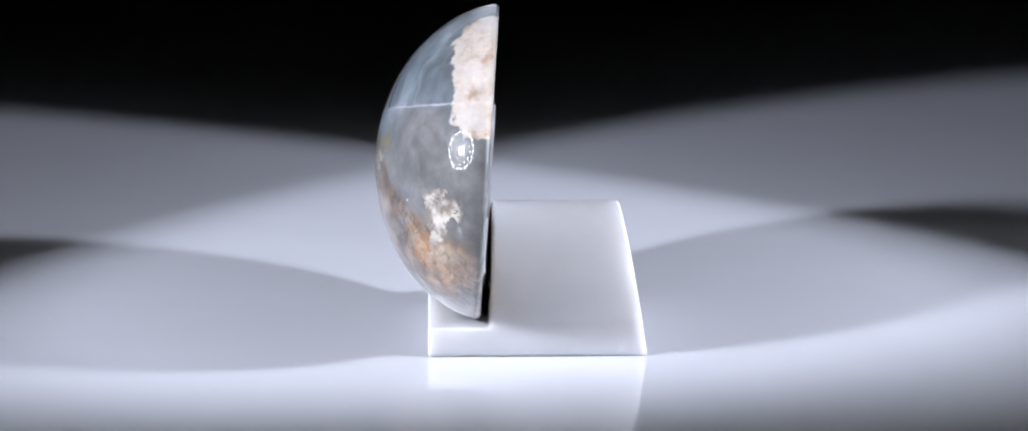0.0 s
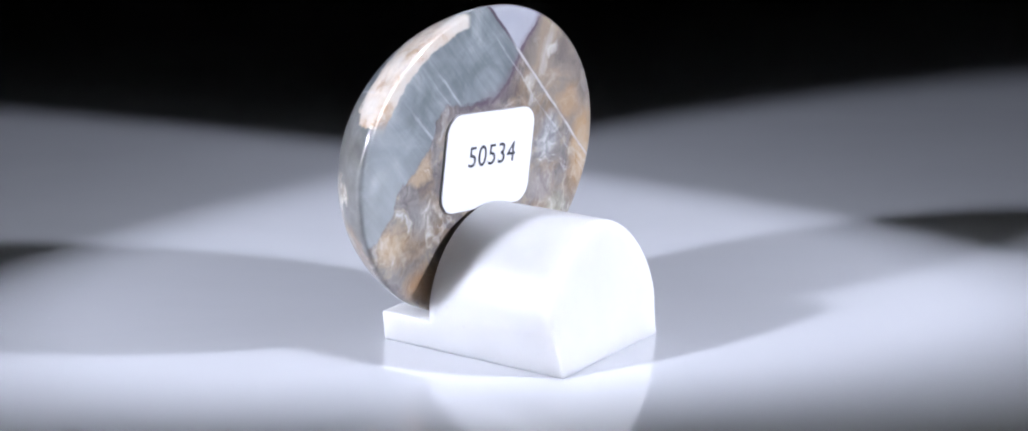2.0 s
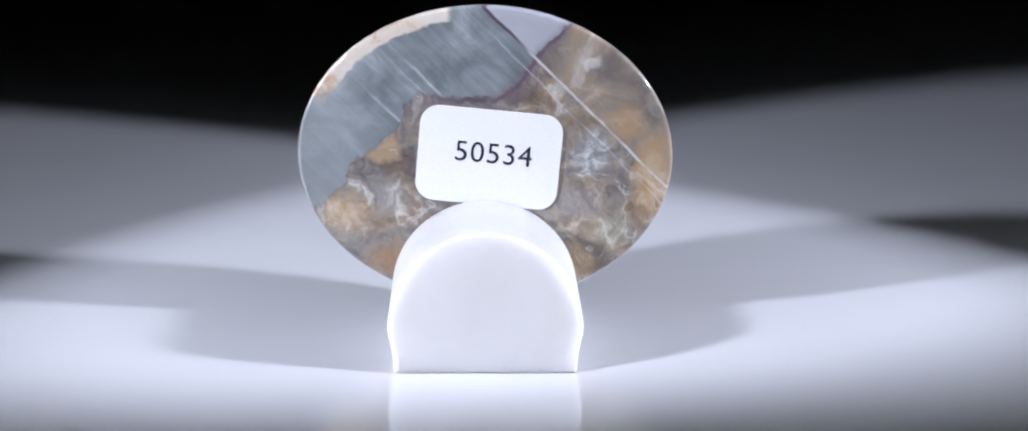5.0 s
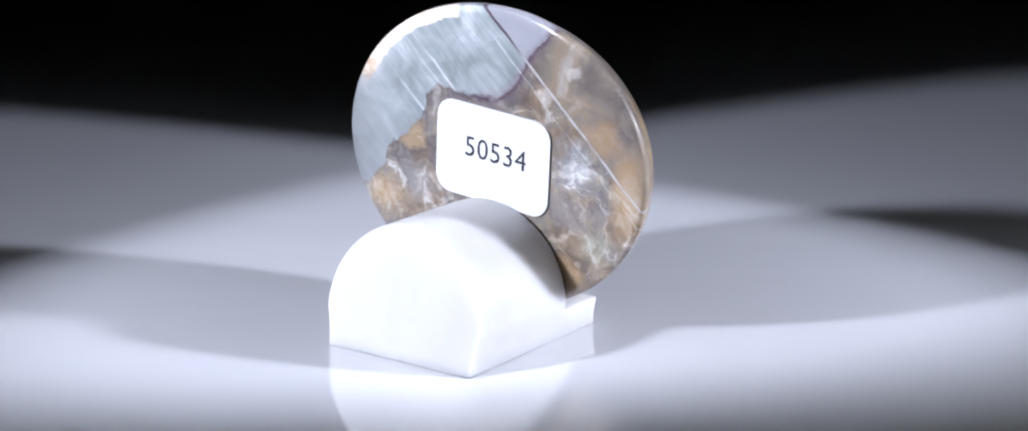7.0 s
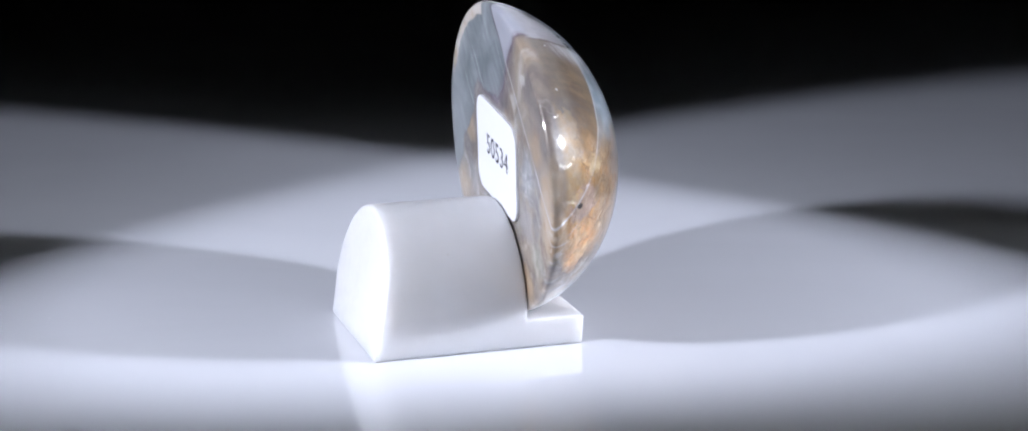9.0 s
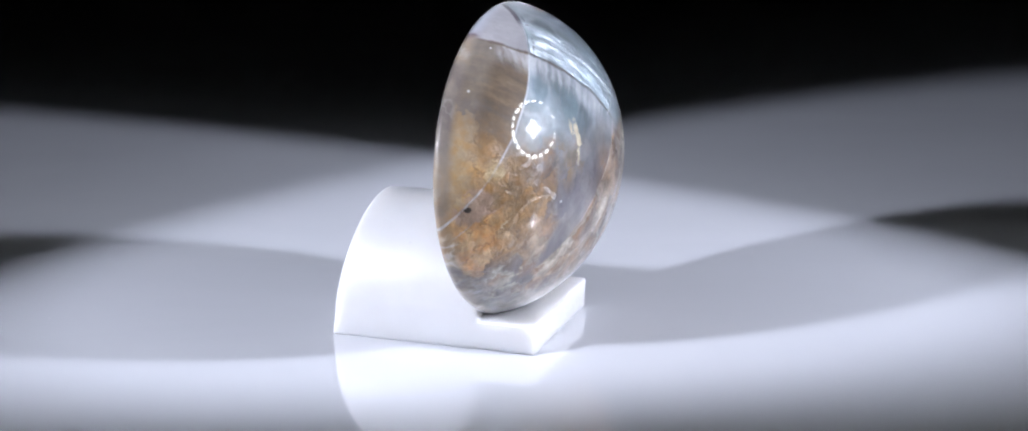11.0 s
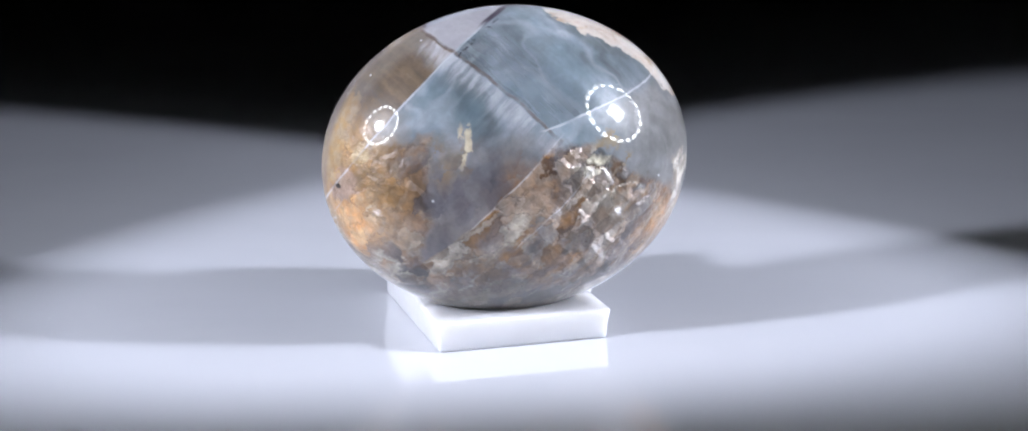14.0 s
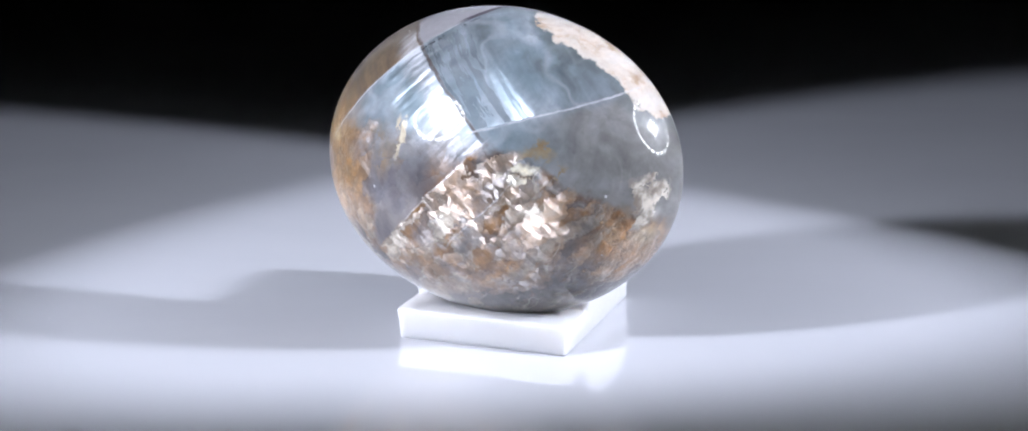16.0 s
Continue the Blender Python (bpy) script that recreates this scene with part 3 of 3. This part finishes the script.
white_plastic = plastic()
floor_mat = acrylic()
dark_mat = cloth()
stone_mat = opal()
paper_mat = paper()
ink_mat = plain("ink", (0.012, 0.012, 0.02), 0.5)
lamp_black = plain("lamp_black", (0.02, 0.02, 0.022), 0.5)
lamp_metal = plain("lamp_metal", (0.5, 0.5, 0.52), 0.35, 0.5, 1.0)
chip_glow = glow("led_glow", (0.9, 0.95, 1.0), 16.0)
facet_glow = glow("lens_glow", (0.9, 0.95, 1.0), 17.0)


# ---- the studio ----
def slab(name, x0, x1, y0, y1, z0, z1, material, label):
    bm = bmesh.new()
    bmesh.ops.create_cube(bm, size=1, matrix=Matrix.LocRotScale(((x0 + x1) / 2, (y0 + y1) / 2, (z0 + z1) / 2), None, (x1 - x0, y1 - y0, z1 - z0)))
    ob = new(name, mesh_of(name, bm, material))
    return tagged(ob, label, kind="structure")


slab("floor", -0.6, 0.6, -0.5, 0.7, -0.006, 0.0, floor_mat, "glossy white acrylic sheet under the stand")
slab("wall_north", -1.0, 1.0, 0.9, 0.95, -0.05, 1.0, dark_mat, "black studio cloth behind the table")
slab("wall_south", -1.0, 1.0, -0.95, -0.9, -0.05, 1.0, dark_mat, "black studio cloth behind the camera")
slab("wall_east", 0.95, 1.0, -0.9, 0.9, -0.05, 1.0, dark_mat, "black studio cloth beside the table")
slab("wall_west", -1.0, -0.95, -0.9, 0.9, -0.05, 1.0, dark_mat, "black studio cloth beside the table")
slab("ceiling", -1.0, 1.0, -0.95, 0.95, 1.0, 1.05, dark_mat, "black studio ceiling")
slab("table", -0.949, 0.949, -0.899, 0.899, -0.05, -0.0062, dark_mat, "black table top under the acrylic sheet")

# ---- the two lamps: a square LED chip in a round faceted reflector ----
def ring_box(bm, radius, angle, length, width, depth, z):
    m = Matrix.Rotation(angle, 4, "Z") @ Matrix.Translation((radius * MM, 0, z * MM)) @ Matrix.Diagonal((width * MM, length * MM, depth * MM, 1))
    bmesh.ops.create_cube(bm, size=1, matrix=m)


def make_lamp():
    lamp = new("led_lamp")
    tagged(lamp, "round black LED work lamp with a faceted reflector, switched on", "lamp", "lamps beside the table")
    bm = bmesh.new()
    rings = [disc(bm, r * MM, z * MM, 48) for r, z in ((20, 40), (84, 34), (88, 4), (84, 0), (82, 0), (80, 30), (16, 36))]
    for a, b in zip(rings, rings[1:]):
        for i in range(48):
            bm.faces.new((a[i], a[(i + 1) % 48], b[(i + 1) % 48], b[i]))
    bmesh.ops.recalc_face_normals(bm, faces=bm.faces)
    part("housing", bm, lamp_black, lamp)
    bm = bmesh.new()
    rings = [disc(bm, r * MM, z * MM, 48) for r, z in ((78, 6), (60, 20), (36, 27), (15, 29))]
    for a, b in zip(rings, rings[1:]):
        for i in range(48):
            bm.faces.new((a[i], b[i], b[(i + 1) % 48], a[(i + 1) % 48]))
    part("reflector", bm, lamp_black, lamp)
    bm = bmesh.new()
    ring_box(bm, 0, 0.4, 30, 30, 3, 26)
    part("led_chip", bm, chip_glow, lamp, "glowing square white LED chip")
    # unseen black tube, added to keep the chip's spill off the dark floor
    bm = bmesh.new()
    rings = [disc(bm, r * MM, z * MM, 32) for r, z in ((22, 29), (24, -75), (25, -75), (23, 29))]
    for a, b in zip(rings, rings[1:] + rings[:1]):
        for i in range(32):
            bm.faces.new((a[i], a[(i + 1) % 32], b[(i + 1) % 32], b[i]))
    bmesh.ops.recalc_face_normals(bm, faces=bm.faces)
    part("spill_snoot", bm, lamp_black, lamp)
    # each lens sits at the foot of a short black tube that points at the stone, an unseen stop added against spill
    for count, radius, length, width, shift in ((20, 50, 12, 6.5, 0.0), (12, 36, 8, 4.0, 0.2)):
        for i in range(count):
            turn = Matrix.Rotation(shift + 2 * math.pi * i / count, 4, "Z") @ Matrix.Translation((radius * MM, 0, 8 * MM))
            turn = turn @ Matrix.Rotation(math.atan2(radius, 245.0), 4, "Y")
            bm = bmesh.new()
            bmesh.ops.create_cube(bm, size=1, matrix=turn @ Matrix.Diagonal((width * MM, length * (0.75 + 0.25 * random.random()) * MM, 1.5 * MM, 1)))
            lens = part("lens", bm, facet_glow, lamp)
            bm = bmesh.new()
            w, h = (width / 2 + 0.3) * MM, (length / 2 + 0.3) * MM
            rings = [[bm.verts.new(turn @ Vector((x * k, y * k, z * MM))) for x, y in ((w, h), (-w, h), (-w, -h), (w, -h))] for k, z in ((1.0, 1.0), (1.15, -32.0), (1.25, -32.0), (1.1, 1.0))]
            for r0, r1 in zip(rings, rings[1:] + rings[:1]):
                for j in range(4):
                    bm.faces.new((r0[j], r0[(j + 1) % 4], r1[(j + 1) % 4], r1[j]))
            bmesh.ops.recalc_face_normals(bm, faces=bm.faces)
            part("spill_tube", bm, lamp_black, lens)
    return lamp


first_lamp = make_lamp()
for i, (eye, aim, half, watts) in enumerate(LAMPS):
    e, a = Vector(eye), Vector(aim)
    m = look(e * MM, Vector((0, 0, 24)) * MM) @ Matrix.Scale(FAR, 4) @ Matrix.Translation((0, 0, -14 * MM))
    if i == 0:
        first_lamp.matrix_basis = m
    else:
        copy_thing(first_lamp, m)


# ---- the stand: a cylinder cut flat below, stepped in front, its back face leaning in ----
# in its own space x points away from the back of the stone, y along the stone's width
TOP, RAD, MID, STEP = 15.9, 11.2, 4.7, 3.7
FRONT, FACE, BACK, SIDE = -8.1, -1.0, 17.6, -1.25


def make_stand():
    low, step = math.asin(-MID / RAD), math.asin((STEP - MID) / RAD)
    angles = [low, (low + step) / 2, step]
    angles += [step + (math.pi - 2 * step) * i / 48 for i in range(1, 48)]
    angles += [math.pi - step, math.pi - (low + step) / 2, math.pi - low]
    ring = []
    for a in angles:
        z = max(0.0, MID + RAD * math.sin(a))
        half = RAD * abs(math.cos(a)) if z > MID else 10.45 + 0.75 * (z / MID) ** 2  # nearly upright low down
        ring.append((SIDE + math.copysign(half, math.cos(a)), z))
    n = len(ring)
    bm = bmesh.new()
    back = [bm.verts.new(((BACK - 2.7 * z / TOP) * MM, y * MM, z * MM)) for y, z in ring]
    face = [bm.verts.new(((FACE + 0.048 * (z - STEP)) * MM, y * MM, z * MM)) for y, z in ring]
    nose = {i: bm.verts.new((FRONT * MM, ring[i][0] * MM, ring[i][1] * MM)) for i in (0, 1, 2, n - 3, n - 2, n - 1)}
    bm.faces.new(back)
    bm.faces.new([face[i] for i in range(2, n - 2)])
    for i in range(n - 1):
        bm.faces.new((face[i], face[i + 1], back[i + 1], back[i]))
    bm.faces.new((face[n - 1], face[0], back[0], back[n - 1]))
    for i in (0, 1, n - 3, n - 2):
        bm.faces.new((nose[i], nose[i + 1], face[i + 1], face[i]))
    bm.faces.new((nose[2], nose[n - 3], face[n - 3], face[2]))
    bm.faces.new((nose[n - 1], nose[0], face[0], face[n - 1]))
    bm.faces.new([nose[i] for i in (0, 1, 2, n - 3, n - 2, n - 1)])
    bmesh.ops.recalc_face_normals(bm, faces=bm.faces)
    edges = [e for e in bm.edges if len(e.link_faces) == 2 and e.calc_face_angle(0) > radians(35)]
    bmesh.ops.bevel(bm, geom=edges, offset=0.4 * MM, segments=3, profile=0.5, affect="EDGES", clamp_overlap=True)
    block = new("display_stand", mesh_of("display_stand", bm, white_plastic, 30))
    # a shallow seat in the step, cut to the stone's round
    seat = new("seat_cutter", mesh_of("seat_cutter", stone_body(0.08), white_plastic))
    cut = block.modifiers.new("seat", "BOOLEAN")
    cut.operation, cut.solver, cut.object = "DIFFERENCE", "EXACT", seat
    bpy.context.view_layer.update()
    me = bpy.data.meshes.new_from_object(block.evaluated_get(bpy.context.evaluated_depsgraph_get()))
    block.modifiers.clear()
    block.data = me
    bpy.data.objects.remove(seat)
    for p in me.polygons:
        p.use_smooth = True
    me.set_sharp_from_angle(angle=radians(30))
    return tagged(block, "small white arched plastic block with a step holding a polished stone", "stand")


# ---- the stone: a domed oval with a flat back ----
STONE = Matrix.Translation(Vector((-0.677, -1.268, 21.1)) * MM) @ Matrix.Rotation(radians(-2.38), 4, "Z") @ Matrix.Rotation(0.055, 4, "Y")
HALF_W, HALF_H, DEEP, GIRDLE, SHOULDER = 22.48, 18.45, 12.81, 0.77, 0.211


def stone_body(grow=0.0):
    bm = bmesh.new()
    n, m = 160, 48
    rows = [(0.5, 0.0), (0.93, 0.0), (0.978, -0.02), (0.99, -0.10), (1.0, -0.35)]
    s0 = math.sin(SHOULDER)
    for j in range(m):
        a = SHOULDER + (0.5 * math.pi - SHOULDER) * j / m
        rows.append((math.cos(a) / math.cos(SHOULDER), -GIRDLE - DEEP * (math.sin(a) - s0) / (1 - s0)))
    loops = []
    for r, x in rows:
        loops.append([bm.verts.new((x * MM, (HALF_W + grow) * r * math.cos(t) * MM, (HALF_H + grow) * r * math.sin(t) * MM))
                      for t in (2 * math.pi * i / n for i in range(n))])
    first = bm.verts.new((0, 0, 0))
    last = bm.verts.new(((-GIRDLE - DEEP) * MM, 0, 0))
    for i in range(n):
        k = (i + 1) % n
        bm.faces.new((first, loops[0][i], loops[0][k]))
        bm.faces.new((last, loops[-1][k], loops[-1][i]))
        for a, b in zip(loops, loops[1:]):
            bm.faces.new((a[i], b[i], b[k], a[k]))
    bmesh.ops.recalc_face_normals(bm, faces=bm.faces)
    bm.transform(STONE)
    return bm


def make_stone():
    ob = new("gemstone", mesh_of("gemstone", stone_body(), stone_mat, 60))
    return tagged(ob, "polished oval domed stone, blue-grey and brown, upright on a white stand", "gemstone")


LABEL = STONE @ Matrix.Translation(Vector((0.02, 0.5, 0.0)) * MM) @ Matrix.Rotation(radians(-4.9), 4, "X")


def make_label(stone):
    w, h, r, thick = 17.1, 11.8, 2.3, 0.28
    bm = bmesh.new()
    path = []
    for cx, cy, a0 in ((w / 2 - r, h / 2 - r, 0), (-w / 2 + r, h / 2 - r, 90), (-w / 2 + r, -h / 2 + r, 180), (w / 2 - r, -h / 2 + r, 270)):
        path += [(cx + r * math.cos(radians(a0 + 9 * k)), cy + r * math.sin(radians(a0 + 9 * k))) for k in range(11)]
    low = [bm.verts.new((0, y * MM, z * MM)) for y, z in path]
    top = [bm.verts.new((thick * MM, y * MM, z * MM)) for y, z in path]
    bm.faces.new(low[::-1])
    bm.faces.new(top)
    for i in range(len(path)):
        k = (i + 1) % len(path)
        bm.faces.new((low[i], low[k], top[k], top[i]))
    bmesh.ops.recalc_face_normals(bm, faces=bm.faces)
    bm.transform(LABEL)
    sticker = part("sticker", bm, paper_mat, stone, "white paper sticker with rounded corners, printed 50534")
    for i, figure in enumerate("50534"):
        cu = bpy.data.curves.new("digit", "FONT")
        cu.body, cu.size, cu.align_x, cu.align_y, cu.extrude = figure, 3.6 * MM, "CENTER", "CENTER", 0.01 * MM
        tmp = new("digit", cu)
        me = bpy.data.meshes.new_from_object(tmp.evaluated_get(bpy.context.evaluated_depsgraph_get()))
        bpy.data.objects.remove(tmp)
        me.name = "digit"
        me.materials.clear()
        me.materials.append(ink_mat)
        me.transform(LABEL @ Matrix.Translation(Vector((thick + 0.02, 0.5 + 1.92 * (i - 2), 0.45)) * MM)
                     @ Matrix(((0, 0, 1, 0), (1, 0, 0, 0), (0, 1, 0, 0), (0, 0, 0, 1))))
        digit = new("digit", me)
        digit.parent = sticker
        tagged(digit, "black printed figure " + figure)
    return sticker


stand = make_stand()
stone = make_stone()
make_label(stone)


def motions():
    times = [0.5 * i for i in range(33)]
    rows = [(t, pose(0, 0, 0, 0, 0, 2.29 - 18.2093 * t)) for t in times]
    walk(stand, rows)
    walk(stone, rows)


motions()
